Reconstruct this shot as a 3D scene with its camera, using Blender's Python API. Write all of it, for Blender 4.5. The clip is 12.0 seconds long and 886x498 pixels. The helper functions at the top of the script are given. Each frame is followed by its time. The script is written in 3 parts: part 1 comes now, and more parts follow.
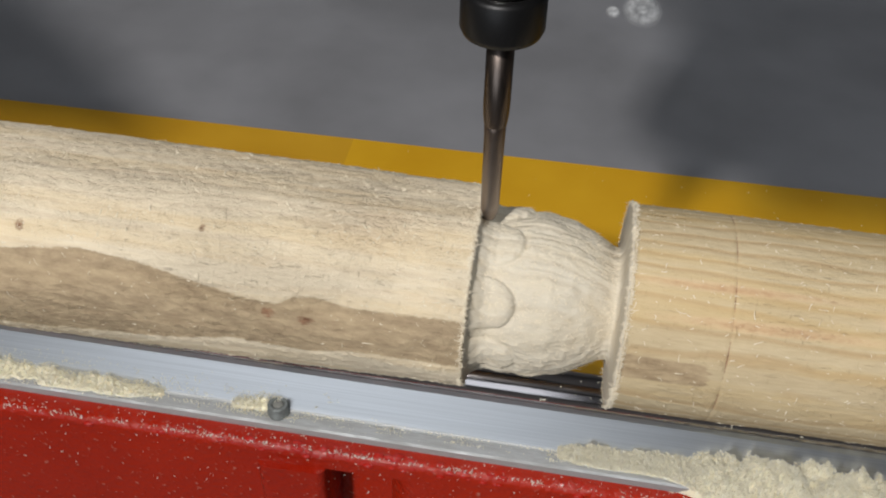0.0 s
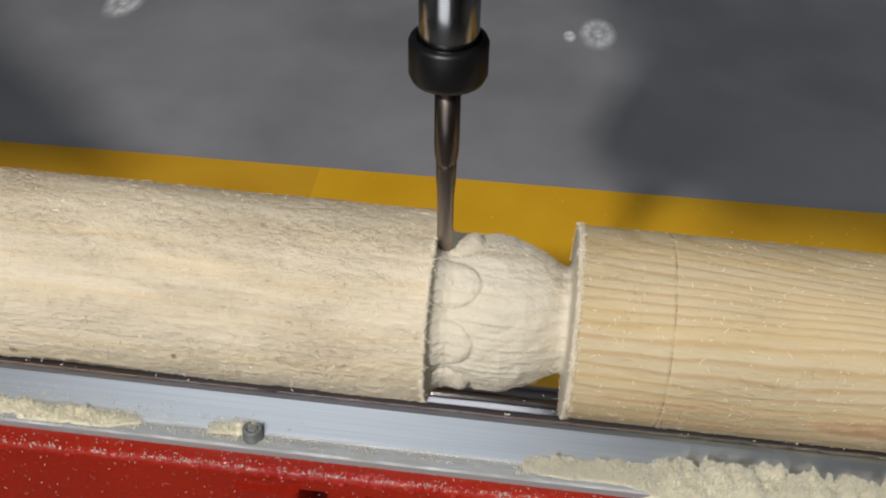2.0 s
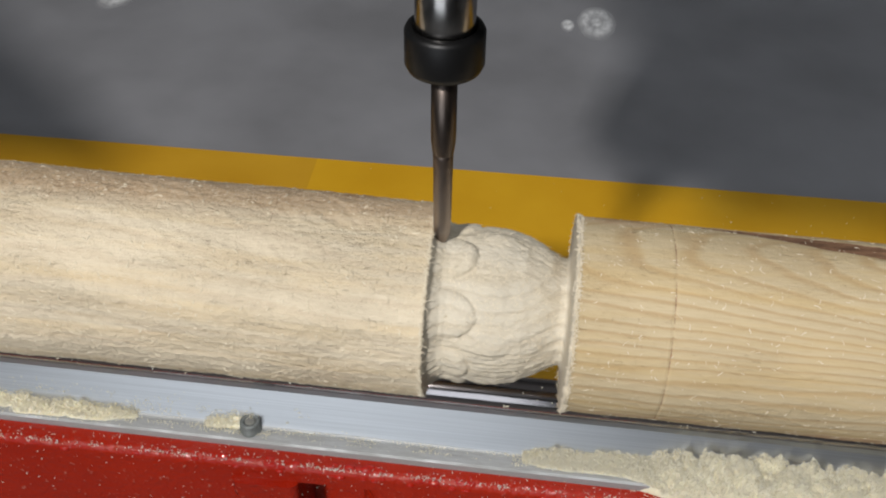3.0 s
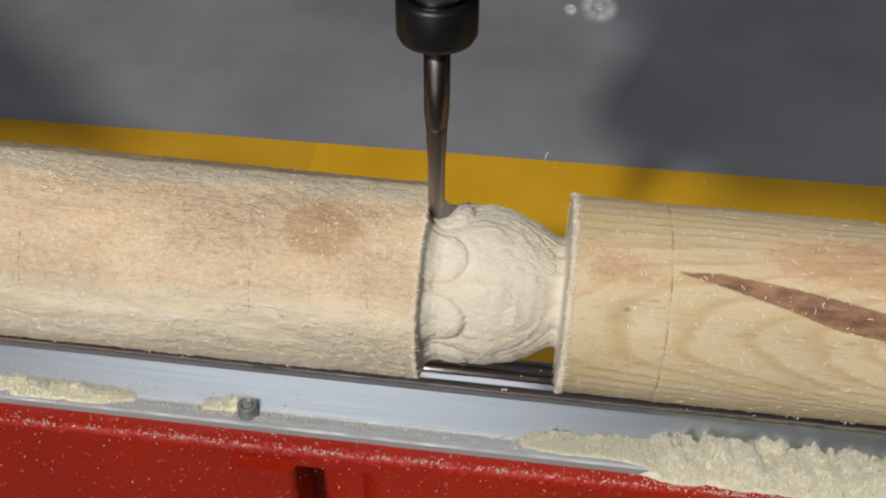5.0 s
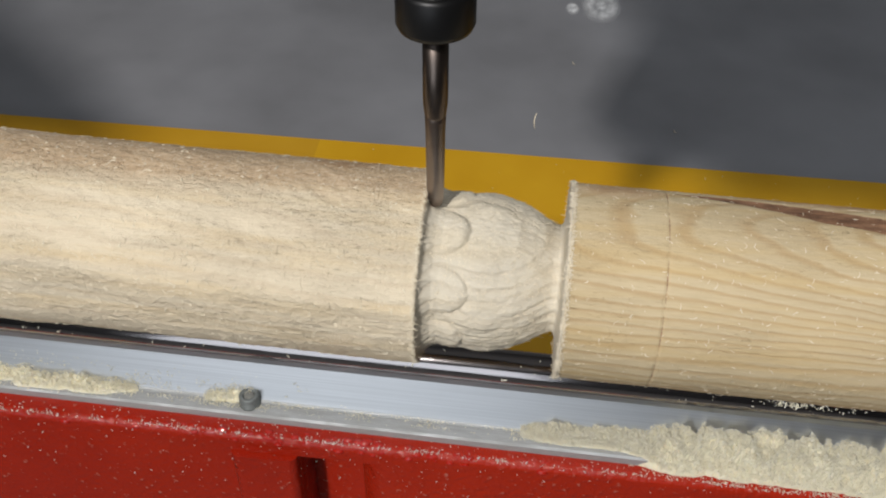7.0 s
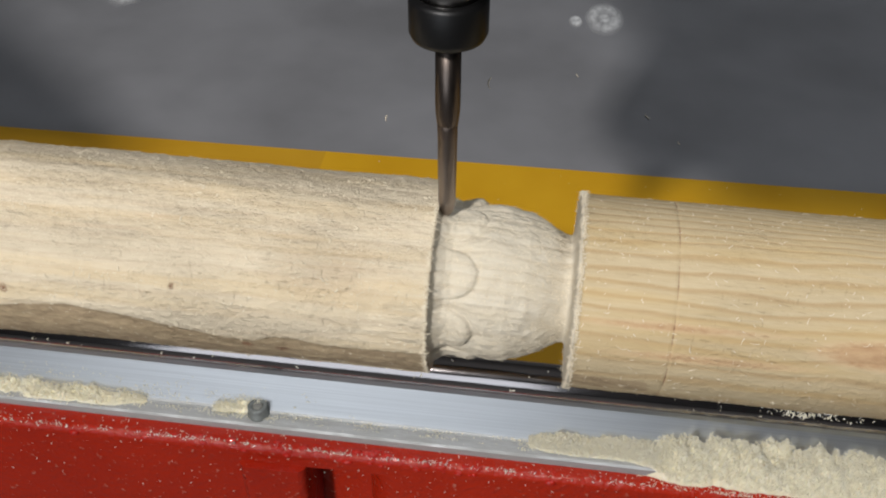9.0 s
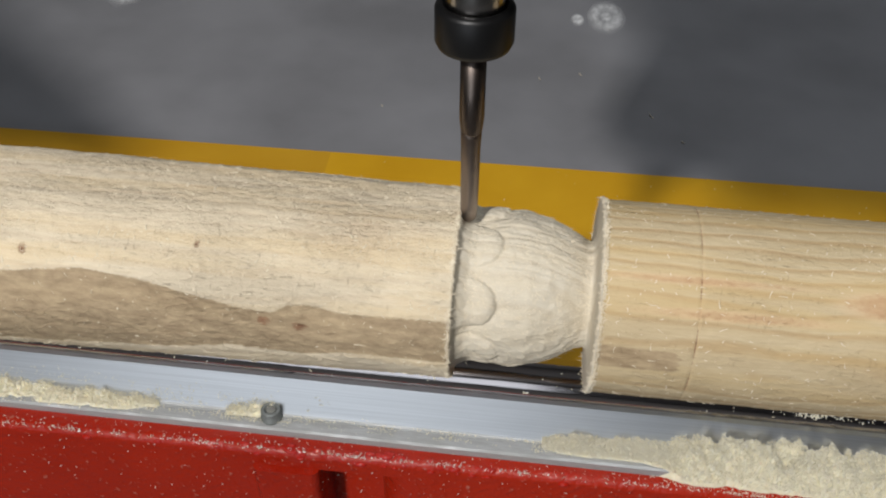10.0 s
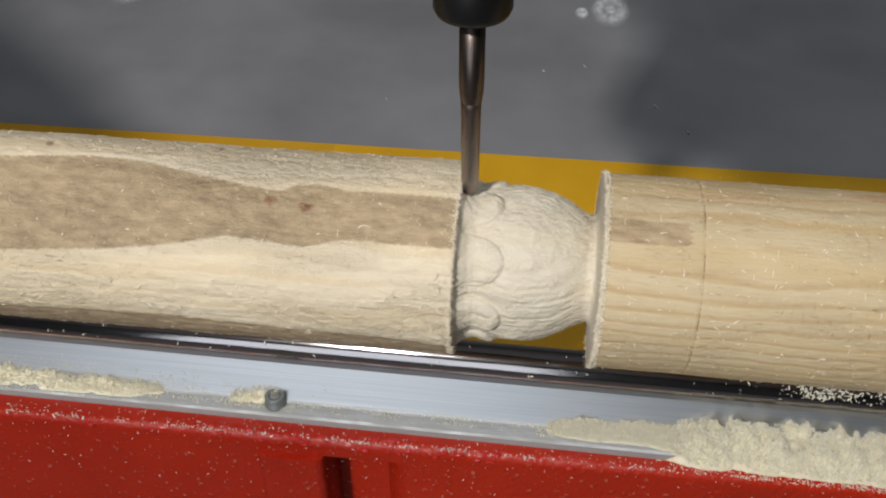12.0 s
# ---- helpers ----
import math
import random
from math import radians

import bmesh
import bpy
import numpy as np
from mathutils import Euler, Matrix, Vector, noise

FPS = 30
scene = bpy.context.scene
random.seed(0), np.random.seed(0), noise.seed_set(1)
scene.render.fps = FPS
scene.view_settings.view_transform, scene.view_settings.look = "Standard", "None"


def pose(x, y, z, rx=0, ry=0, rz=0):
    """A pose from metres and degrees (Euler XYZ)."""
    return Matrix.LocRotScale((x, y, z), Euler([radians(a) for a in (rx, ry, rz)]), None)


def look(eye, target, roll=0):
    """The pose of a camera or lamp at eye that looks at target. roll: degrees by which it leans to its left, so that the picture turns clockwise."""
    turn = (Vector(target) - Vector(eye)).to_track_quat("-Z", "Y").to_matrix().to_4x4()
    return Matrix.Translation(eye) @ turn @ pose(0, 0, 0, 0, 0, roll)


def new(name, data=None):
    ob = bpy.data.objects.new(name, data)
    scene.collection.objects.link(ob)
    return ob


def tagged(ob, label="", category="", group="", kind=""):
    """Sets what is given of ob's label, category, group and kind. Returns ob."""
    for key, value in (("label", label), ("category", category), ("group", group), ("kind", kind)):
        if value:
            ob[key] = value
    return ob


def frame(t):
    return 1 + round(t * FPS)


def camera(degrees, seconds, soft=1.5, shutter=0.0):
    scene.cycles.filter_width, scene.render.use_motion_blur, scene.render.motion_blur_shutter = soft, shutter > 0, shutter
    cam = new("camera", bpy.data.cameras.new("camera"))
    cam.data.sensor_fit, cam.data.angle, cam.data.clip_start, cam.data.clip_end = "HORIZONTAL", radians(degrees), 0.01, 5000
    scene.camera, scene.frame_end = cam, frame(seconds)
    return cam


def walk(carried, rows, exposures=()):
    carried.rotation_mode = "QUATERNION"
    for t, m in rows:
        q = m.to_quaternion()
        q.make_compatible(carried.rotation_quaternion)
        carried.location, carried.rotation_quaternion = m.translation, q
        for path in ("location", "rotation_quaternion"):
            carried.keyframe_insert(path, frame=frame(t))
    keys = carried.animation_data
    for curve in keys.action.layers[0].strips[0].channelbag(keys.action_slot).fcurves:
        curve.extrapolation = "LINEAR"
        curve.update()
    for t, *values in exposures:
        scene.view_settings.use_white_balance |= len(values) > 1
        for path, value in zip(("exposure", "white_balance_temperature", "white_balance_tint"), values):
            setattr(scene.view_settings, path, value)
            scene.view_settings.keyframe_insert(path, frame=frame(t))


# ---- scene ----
cam = camera(48.8, 12.0, soft=2.0)
PATH = [
    (0, (0.0167, -0.2163, 0.2097), (-0.0245, 0.0783, -0.0577), 1.67),
    (0.5, (0.0198, -0.2194, 0.2184), (-0.0195, 0.0776, -0.0466), 1.50),
    (1, (0.0216, -0.2263, 0.2215), (-0.0143, 0.0753, -0.0387), 1.52),
    (1.5, (0.0219, -0.2263, 0.2234), (-0.0108, 0.0749, -0.0379), 1.36),
    (2, (0.0231, -0.2277, 0.2220), (-0.0087, 0.0740, -0.0388), 1.10),
    (2.5, (0.0225, -0.2270, 0.2215), (-0.0081, 0.0736, -0.0406), 1.07),
    (3, (0.0233, -0.2250, 0.2208), (-0.0077, 0.0740, -0.0432), 0.94),
    (5, (0.0270, -0.2245, 0.2163), (-0.0063, 0.0714, -0.0507), 0.61),
    (5.5, (0.0276, -0.2249, 0.2152), (-0.0062, 0.0708, -0.0521), 0.61),
    (6, (0.0291, -0.2249, 0.2147), (-0.0057, 0.0701, -0.0532), 0.47),
    (6.5, (0.0290, -0.2278, 0.2142), (-0.0057, 0.0682, -0.0527), 0.56),
    (7, (0.0293, -0.2303, 0.2141), (-0.0058, 0.0667, -0.0515), 0.50),
    (9, (0.0261, -0.2327, 0.2150), (-0.0095, 0.0676, -0.0468), 0.40),
    (9.5, (0.0236, -0.2354, 0.2123), (-0.0126, 0.0676, -0.0464), 0.34),
    (10, (0.0165, -0.2319, 0.2182), (-0.0154, 0.0673, -0.0453), 0.57),
    (10.5, (0.0192, -0.2370, 0.2141), (-0.0159, 0.0654, -0.0454), -0.00),
    (11, (0.0196, -0.2367, 0.2128), (-0.0158, 0.0649, -0.0475), -0.13),
    (11.5, (0.0200, -0.2380, 0.2101), (-0.0156, 0.0640, -0.0497), -0.22),
    (12, (0.0193, -0.2369, 0.2094), (-0.0162, 0.0638, -0.0520), -0.25),
]
walk(cam, [(t, look(eye, target, roll)) for t, eye, target, roll in PATH])

# ---- world and lamps ----
world = bpy.data.worlds.new("workshop_air")
scene.world = world
world.use_nodes = True
world.node_tree.nodes["Background"].inputs["Color"].default_value = (0.80, 0.86, 1.0, 1)
world.node_tree.nodes["Background"].inputs["Strength"].default_value = 0.14
scene.view_settings.exposure = -0.20


def area_lamp(name, eye, target, size_x, size_y, watts, colour):
    data = bpy.data.lights.new(name, "AREA")
    data.shape, data.size, data.size_y = "RECTANGLE", size_x, size_y
    data.energy, data.color = watts, colour
    ob = new(name, data)
    ob.matrix_world = look(eye, target)
    return ob


# a work lamp in front of the machine, daylight from the open front of the workshop, and an added soft fill from above
area_lamp("work_lamp_light", (-0.30, -0.85, 0.85), (0.0, 0.1, -0.1), 0.07, 0.07, 19.8, (1.0, 0.97, 0.93))
area_lamp("doorway_light", (-0.75, -2.85, 0.25), (-0.75, 0.0, 0.25), 1.8, 1.9, 20.0, (0.86, 0.93, 1.0))
area_lamp("overhead_fill_light", (0.75, 0.10, 1.45), (0.0, 0.2, 0.0), 1.4, 0.4, 11.5, (0.90, 0.95, 1.0))


# ---- material helpers ----
def material(name):
    m = bpy.data.materials.new(name)
    m.use_nodes = True
    nt = m.node_tree
    return m, nt, nt.nodes["Principled BSDF"]


def link(nt, a, b):
    nt.links.new(a, b)


def coords(nt, scale=(1, 1, 1)):
    tc = nt.nodes.new("ShaderNodeTexCoord")
    mp = nt.nodes.new("ShaderNodeMapping")
    mp.inputs["Scale"].default_value = scale
    link(nt, tc.outputs["Object"], mp.inputs["Vector"])
    return mp.outputs["Vector"]


def noise_tex(nt, vec, scale, detail=4.0, rough=0.55):
    n = nt.nodes.new("ShaderNodeTexNoise")
    n.inputs["Scale"].default_value = scale
    n.inputs["Detail"].default_value = detail
    n.inputs["Roughness"].default_value = rough
    link(nt, vec, n.inputs["Vector"])
    return n.outputs["Fac"]


def ramp(nt, fac, stops):
    r = nt.nodes.new("ShaderNodeValToRGB")
    els = r.color_ramp.elements
    while len(els) < len(stops):
        els.new(0.5)
    for e, (pos, col) in zip(els, stops):
        e.position, e.color = pos, (*col, 1)
    link(nt, fac, r.inputs["Fac"])
    return r.outputs["Color"]


def mix(nt, fac, a, b, blend="MIX"):
    n = nt.nodes.new("ShaderNodeMix")
    n.data_type, n.blend_type = "RGBA", blend
    for value, slot in ((fac, 0), (a, 6), (b, 7)):
        if hasattr(value, "is_output"):
            link(nt, value, n.inputs[slot])
        elif slot == 0:
            n.inputs[0].default_value = value
        else:
            n.inputs[slot].default_value = (*value, 1)
    return n.outputs[2]


def math_node(nt, op, a, b=0.0, clamp=False):
    n = nt.nodes.new("ShaderNodeMath")
    n.operation, n.use_clamp = op, clamp
    for k, value in enumerate((a, b)):
        if hasattr(value, "is_output"):
            link(nt, value, n.inputs[k])
        else:
            n.inputs[k].default_value = value
    return n.outputs[0]


def bump(nt, bsdf, height, strength, distance):
    b = nt.nodes.new("ShaderNodeBump")
    b.inputs["Strength"].default_value, b.inputs["Distance"].default_value = strength, distance
    link(nt, height, b.inputs["Height"])
    link(nt, b.outputs["Normal"], bsdf.inputs["Normal"])


def pine(name, early, late, contrast, fuzz, streaks=0.4, pits=0.5, relief=0.42, lean=0.04):
    """Softwood: year rings about a pith that lies off the axis, fine grain, stains and a painted grey shade from a mesh
    layer.
    """
    m, nt, bsdf = material(name)
    plain = coords(nt)
    sep = nt.nodes.new("ShaderNodeSeparateXYZ")
    link(nt, plain, sep.inputs[0])
    slow = noise_tex(nt, coords(nt, (9, 30, 30)), 1.0, 3.0)
    side = noise_tex(nt, coords(nt, (30, 160, 160)), 1.0, 2.0)
    dy = math_node(nt, "ADD", sep.outputs["Y"], 0.060)
    dz = math_node(nt, "SUBTRACT", sep.outputs["Z"], 0.012)
    sq = math_node(nt, "ADD", math_node(nt, "MULTIPLY", dy, dy), math_node(nt, "MULTIPLY", dz, dz))
    dist = math_node(nt, "SQRT", sq)
    dist = math_node(nt, "ADD", dist, math_node(nt, "MULTIPLY", slow, 0.016))
    dist = math_node(nt, "ADD", dist, math_node(nt, "MULTIPLY", side, 0.0010))
    # the grain runs out to the surface on one side, in long tongues
    runout = math_node(nt, "MULTIPLY", math_node(nt, "MULTIPLY", math_node(nt, "SUBTRACT", sep.outputs["Y"], 0.009), 45.0, True), sep.outputs["X"])
    dist = math_node(nt, "ADD", dist, math_node(nt, "MULTIPLY", runout, lean))
    wave = math_node(nt, "FRACT", math_node(nt, "MULTIPLY", dist, 235.0))
    rings = ramp(nt, wave, [(0.0, (0, 0, 0)), (0.55, (0.25, 0.25, 0.25)), (0.78, (1, 1, 1)), (0.88, (0.85, 0.85, 0.85)), (1.0, (0, 0, 0))])
    grain = noise_tex(nt, coords(nt, (120, 1400, 1400)), 1.0, 4.0, 0.65)
    blotch = noise_tex(nt, coords(nt, (22, 45, 45)), 1.0, 3.0)
    col = mix(nt, math_node(nt, "MULTIPLY", rings, contrast), early, late)
    col = mix(nt, math_node(nt, "MULTIPLY", ramp(nt, blotch, [(0.42, (0, 0, 0)), (0.72, (1, 1, 1))]), 0.45), col, tuple(0.55 * a + 0.35 * b for a, b in zip(early, late)))
    col = mix(nt, 0.12 + 0.45 * streaks, col, ramp(nt, grain, [(0.25, (0.62, 0.55, 0.47)), (0.6, (1, 1, 1))]), "MULTIPLY")
    streak = noise_tex(nt, coords(nt, (11, 150, 150)), 1.0, 4.0, 0.6)
    col = mix(nt, math_node(nt, "MULTIPLY", ramp(nt, streak, [(0.45, (0, 0, 0)), (0.62, (1, 1, 1))]), streaks), col, tuple(k * c for k, c in zip((0.97, 0.83, 0.56), early)))
    nick = ramp(nt, noise_tex(nt, coords(nt, (240, 1500, 1500)), 1.0, 3.0, 0.6), [(0.30, (1, 1, 1)), (0.37, (0, 0, 0))])
    tear = ramp(nt, noise_tex(nt, coords(nt, (20, 62, 62)), 1.0, 4.0, 0.6), [(0.40, (0.25, 0.25, 0.25)), (0.62, (1, 1, 1))])
    nick = math_node(nt, "MULTIPLY", nick, tear)
    # shade inside nicks, cuts and torn fuzz is darkened into the colour
    col = mix(nt, math_node(nt, "MULTIPLY", nick, pits), col, tuple(0.55 * c for c in late))
    cut = ramp(nt, noise_tex(nt, coords(nt, (1500, 230, 230)), 1.0, 3.0, 0.6), [(0.29, (1, 1, 1)), (0.35, (0, 0, 0))])
    cut = math_node(nt, "MULTIPLY", cut, tear)
    col = mix(nt, math_node(nt, "MULTIPLY", cut, 0.9 * pits), col, tuple(0.6 * c for c in late))
    col = mix(nt, math_node(nt, "MULTIPLY", tear, 0.12 * pits), col, tuple(0.8 * c for c in early))
    stain_shade = nt.nodes.new("ShaderNodeAttribute")
    stain_shade.attribute_name = "stain_shade"
    peach = noise_tex(nt, coords(nt, (60, 200, 200)), 1.0, 4.0, 0.6)
    rgb = nt.nodes.new("ShaderNodeSeparateColor")
    link(nt, stain_shade.outputs["Color"], rgb.inputs[0])
    fray = noise_tex(nt, coords(nt, (500, 900, 900)), 1.0, 3.0)
    patchy = noise_tex(nt, coords(nt, (130, 330, 330)), 1.0, 5.0, 0.65)
    soft = math_node(nt, "ADD", rgb.outputs["Blue"], math_node(nt, "MULTIPLY", math_node(nt, "SUBTRACT", peach, 0.5), 0.5))
    col = mix(nt, math_node(nt, "MULTIPLY", ramp(nt, soft, [(0.1, (0, 0, 0)), (0.45, (1, 1, 1))]), 0.5), col, (0.60, 0.43, 0.27))
    # faint grey shading of the log's turned-away face, put into the colour
    grey = math_node(nt, "ADD", stain_shade.outputs["Alpha"], math_node(nt, "MULTIPLY", math_node(nt, "SUBTRACT", peach, 0.5), 0.5))
    col = mix(nt, math_node(nt, "MULTIPLY", ramp(nt, grey, [(0.35, (0, 0, 0)), (0.6, (1, 1, 1))]), 0.12), col, mix(nt, ramp(nt, grain, [(0.36, (0, 0, 0)), (0.55, (1, 1, 1))]), (0.33, 0.27, 0.205), (0.55, 0.475, 0.385)))
    for channel, tone_a, tone_b in (("Blue", (0.36, 0.20, 0.10), (0.49, 0.32, 0.18)), ("Red", (0.255, 0.182, 0.110), (0.43, 0.328, 0.206)), ("Green", (0.085, 0.036, 0.022), (0.30, 0.15, 0.085))):
        edge = math_node(nt, "ADD", rgb.outputs[channel], math_node(nt, "MULTIPLY", math_node(nt, "SUBTRACT", fray, 0.5), 0.55))
        mask = ramp(nt, edge, [(0.35, (0, 0, 0)), (0.65, (0.92, 0.92, 0.92))])
        if channel == "Blue":
            mask = math_node(nt, "MULTIPLY", mask, 0.82)
        col = mix(nt, mask, col, mix(nt, ramp(nt, patchy, [(0.32, (0, 0, 0)), (0.64, (1, 1, 1))]), tone_a, tone_b))
    link(nt, col, bsdf.inputs["Base Color"])
    bsdf.inputs["Roughness"].default_value = 0.75
    bsdf.inputs["Specular IOR Level"].default_value = 0.25
    torn = noise_tex(nt, coords(nt, (280, 620, 620)), 1.0, 6.0, 0.7)
    torn = math_node(nt, "MULTIPLY", ramp(nt, torn, [(0.36, (0, 0, 0)), (0.47, (0.45, 0.45, 0.45)), (0.53, (0.6, 0.6, 0.6)), (0.6, (1, 1, 1))]), 0.9)
    ticks = noise_tex(nt, coords(nt, (1500, 380, 380)), 1.0, 3.0, 0.6)
    torn = math_node(nt, "SUBTRACT", math_node(nt, "MULTIPLY", torn, 0.55), math_node(nt, "MULTIPLY", math_node(nt, "ADD", nick, cut), 0.7))
    height = math_node(nt, "ADD", math_node(nt, "MULTIPLY", math_node(nt, "MULTIPLY", torn, tear), 1.35 * fuzz), math_node(nt, "MULTIPLY", rings, -relief * contrast))
    height = math_node(nt, "ADD", height, math_node(nt, "MULTIPLY", grain, 0.16))
    height = math_node(nt, "ADD", height, math_node(nt, "MULTIPLY", ticks, 0.25 * fuzz))
    bump(nt, bsdf, height, 0.75, 0.0008)
    return m


def painted(name, light, dark, rough, scale, dust=0.0, coat=0.0, peel=0.15, depth=0.0004, shine=0.5):
    """Sprayed metal with uneven colour, fine scratches and settled dust."""
    m, nt, bsdf = material(name)
    big = noise_tex(nt, coords(nt, (1, 1, 1)), scale, 4.0)
    fine = noise_tex(nt, coords(nt, (1, 1, 1)), scale * 45, 3.0)
    col = mix(nt, ramp(nt, big, [(0.3, (0, 0, 0)), (0.7, (1, 1, 1))]), dark, light)
    if dust:
        spots = math_node(nt, "MULTIPLY", ramp(nt, fine, [(0.64, (0, 0, 0)), (0.76, (1, 1, 1))]), dust)
        col = mix(nt, spots, col, (0.62, 0.52, 0.38))
    link(nt, col, bsdf.inputs["Base Color"])
    link(nt, ramp(nt, big, [(0.2, (rough * 0.8,) * 3), (0.8, (rough * 1.25,) * 3)]), bsdf.inputs["Roughness"])
    bsdf.inputs["Specular IOR Level"].default_value = shine
    bsdf.inputs["Coat Weight"].default_value = coat
    bsdf.inputs["Coat Roughness"].default_value = 0.25
    bump(nt, bsdf, fine, peel, depth)
    return m


def metal(name, colour, rough, streak=(40, 4000, 4000), amount=0.25, metallic=1.0):
    m, nt, bsdf = material(name)
    lines = noise_tex(nt, coords(nt, streak), 1.0, 3.0)
    blot = noise_tex(nt, coords(nt), 60.0, 3.0)
    link(nt, mix(nt, amount, colour, ramp(nt, lines, [(0.3, tuple(0.45 * c for c in colour)), (0.7, colour)])), bsdf.inputs["Base Color"])
    bsdf.inputs["Metallic"].default_value = metallic
    both = math_node(nt, "ADD", math_node(nt, "MULTIPLY", blot, rough * 0.5), rough * 0.75)
    link(nt, both, bsdf.inputs["Roughness"])
    bump(nt, bsdf, lines, 0.08, 0.0003)
    return m


PINE_ROUGH = pine("rough_turned_pine", (0.69, 0.605, 0.465), (0.55, 0.432, 0.30), 0.36, 1.2, 0.32, 0.5)
PINE_STUB = pine("turned_pine", (0.545, 0.45, 0.295), (0.40, 0.262, 0.122), 0.62, 0.55, 0.4, 0.35, 0.24, 0.24)
PINE_FRESH = pine("freshly_carved_pine", (0.60, 0.55, 0.455), (0.48, 0.41, 0.31), 0.42, 0.16, 0.14, 0.1, 0.6)
FUZZ = painted("wood_fibre", (0.72, 0.65, 0.52), (0.60, 0.52, 0.39), 0.9, 80.0)
SAWDUST = painted("sawdust", (0.81, 0.76, 0.585), (0.72, 0.665, 0.50), 0.95, 400.0)
fluff = SAWDUST.node_tree.nodes["Principled BSDF"]
fluff.inputs["Subsurface Weight"].default_value = 0.5
fluff.inputs["Subsurface Scale"].default_value = 0.0025
fluff.inputs["Subsurface Radius"].default_value = (1.0, 0.85, 0.6)
GREY = painted("grey_sheet_paint", (0.24, 0.239, 0.254), (0.175, 0.174, 0.184), 0.5, 9.0)
YELLOW = painted("yellow_machine_paint", (0.61, 0.335, 0.011), (0.53, 0.275, 0.008), 0.42, 16.0, 0.05)
RED = painted("red_machine_paint", (0.38, 0.020, 0.005), (0.27, 0.011, 0.003), 0.17, 8.0, 0.26, 0.0, 0.9, 0.0012, 0.30)
RED_GLINT = painted("red_bead_gloss", (0.40, 0.014, 0.005), (0.33, 0.010, 0.004), 0.10, 8.0, 0.0, 0.0, 0.1, 0.0003, 0.6)
CHROME = metal("hard_chrome", (0.42, 0.39, 0.395), 0.10, (60, 2500, 2500), 0.2)
ALUMINIUM = metal("drawn_aluminium", (0.59, 0.605, 0.63), 0.40, (12, 2600, 2600), 0.35)
STEEL = metal("turned_steel", (0.45, 0.43, 0.42), 0.22, (2500, 2500, 300), 0.3)
CARBIDE = metal("carbide", (0.30, 0.26, 0.24), 0.42, (2500, 2500, 250), 0.4)
SHANK = metal("dark_tool_steel", (0.16, 0.13, 0.115), 0.34, (2500, 2500, 250), 0.4)
BLACK = metal("blackened_steel", (0.014, 0.014, 0.015), 0.42, (1800, 1800, 1800), 0.3, 0.6)
BOLT = metal("dusty_zinc", (0.20, 0.215, 0.21), 0.62, (900, 900, 900), 0.5, 0.55)
SOCKET_DUST = painted("packed_grey_dust", (0.20, 0.20, 0.18), (0.12, 0.12, 0.115), 0.9, 500.0)
MOTOR = metal("dark_motor_housing", (0.06, 0.06, 0.065), 0.45, (300, 300, 1200), 0.3, 0.5)
WALL = painted("workshop_wall", (0.40, 0.40, 0.39), (0.33, 0.33, 0.33), 0.9, 1.2)
CONCRETE = painted("concrete", (0.22, 0.215, 0.205), (0.16, 0.155, 0.15), 0.85, 3.0)
WHITE_DAB = painted("white_filler", (0.78, 0.78, 0.79), (0.58, 0.58, 0.59), 0.8, 90.0)
YELLOW_DARKER = painted("darker_yellow_paint", (0.53, 0.285, 0.014), (0.46, 0.235, 0.010), 0.46, 16.0, 0.05)


def smeared(m):
    """Lets a smear thin out to bare paint by the mesh's cover layer."""
    nt = m.node_tree
    cover = nt.nodes.new("ShaderNodeAttribute")
    cover.attribute_name = "cover"
    patchy = ramp(nt, noise_tex(nt, coords(nt), 260.0, 4.0), [(0.25, (0.45, 0.45, 0.45)), (0.65, (1, 1, 1))])
    link(nt, math_node(nt, "MULTIPLY", cover.outputs["Fac"], patchy), nt.nodes["Principled BSDF"].inputs["Alpha"])


def dusted_tip(m):
    """Resin and dust on the lower part of the cutter, bare dark steel towards the shank."""
    nt = m.node_tree
    bsdf = nt.nodes["Principled BSDF"]
    sep = nt.nodes.new("ShaderNodeSeparateXYZ")
    link(nt, coords(nt), sep.inputs[0])
    z = math_node(nt, "ADD", math_node(nt, "MULTIPLY", sep.outputs["Z"], 25.0), math_node(nt, "MULTIPLY", noise_tex(nt, coords(nt), 300.0), 0.12))
    link(nt, ramp(nt, z, [(0.06, (0.16, 0.12, 0.10)), (0.18, (0.36, 0.31, 0.28)), (0.55, (0.30, 0.25, 0.22)), (0.92, (0.13, 0.10, 0.085))]), bsdf.inputs["Base Color"])


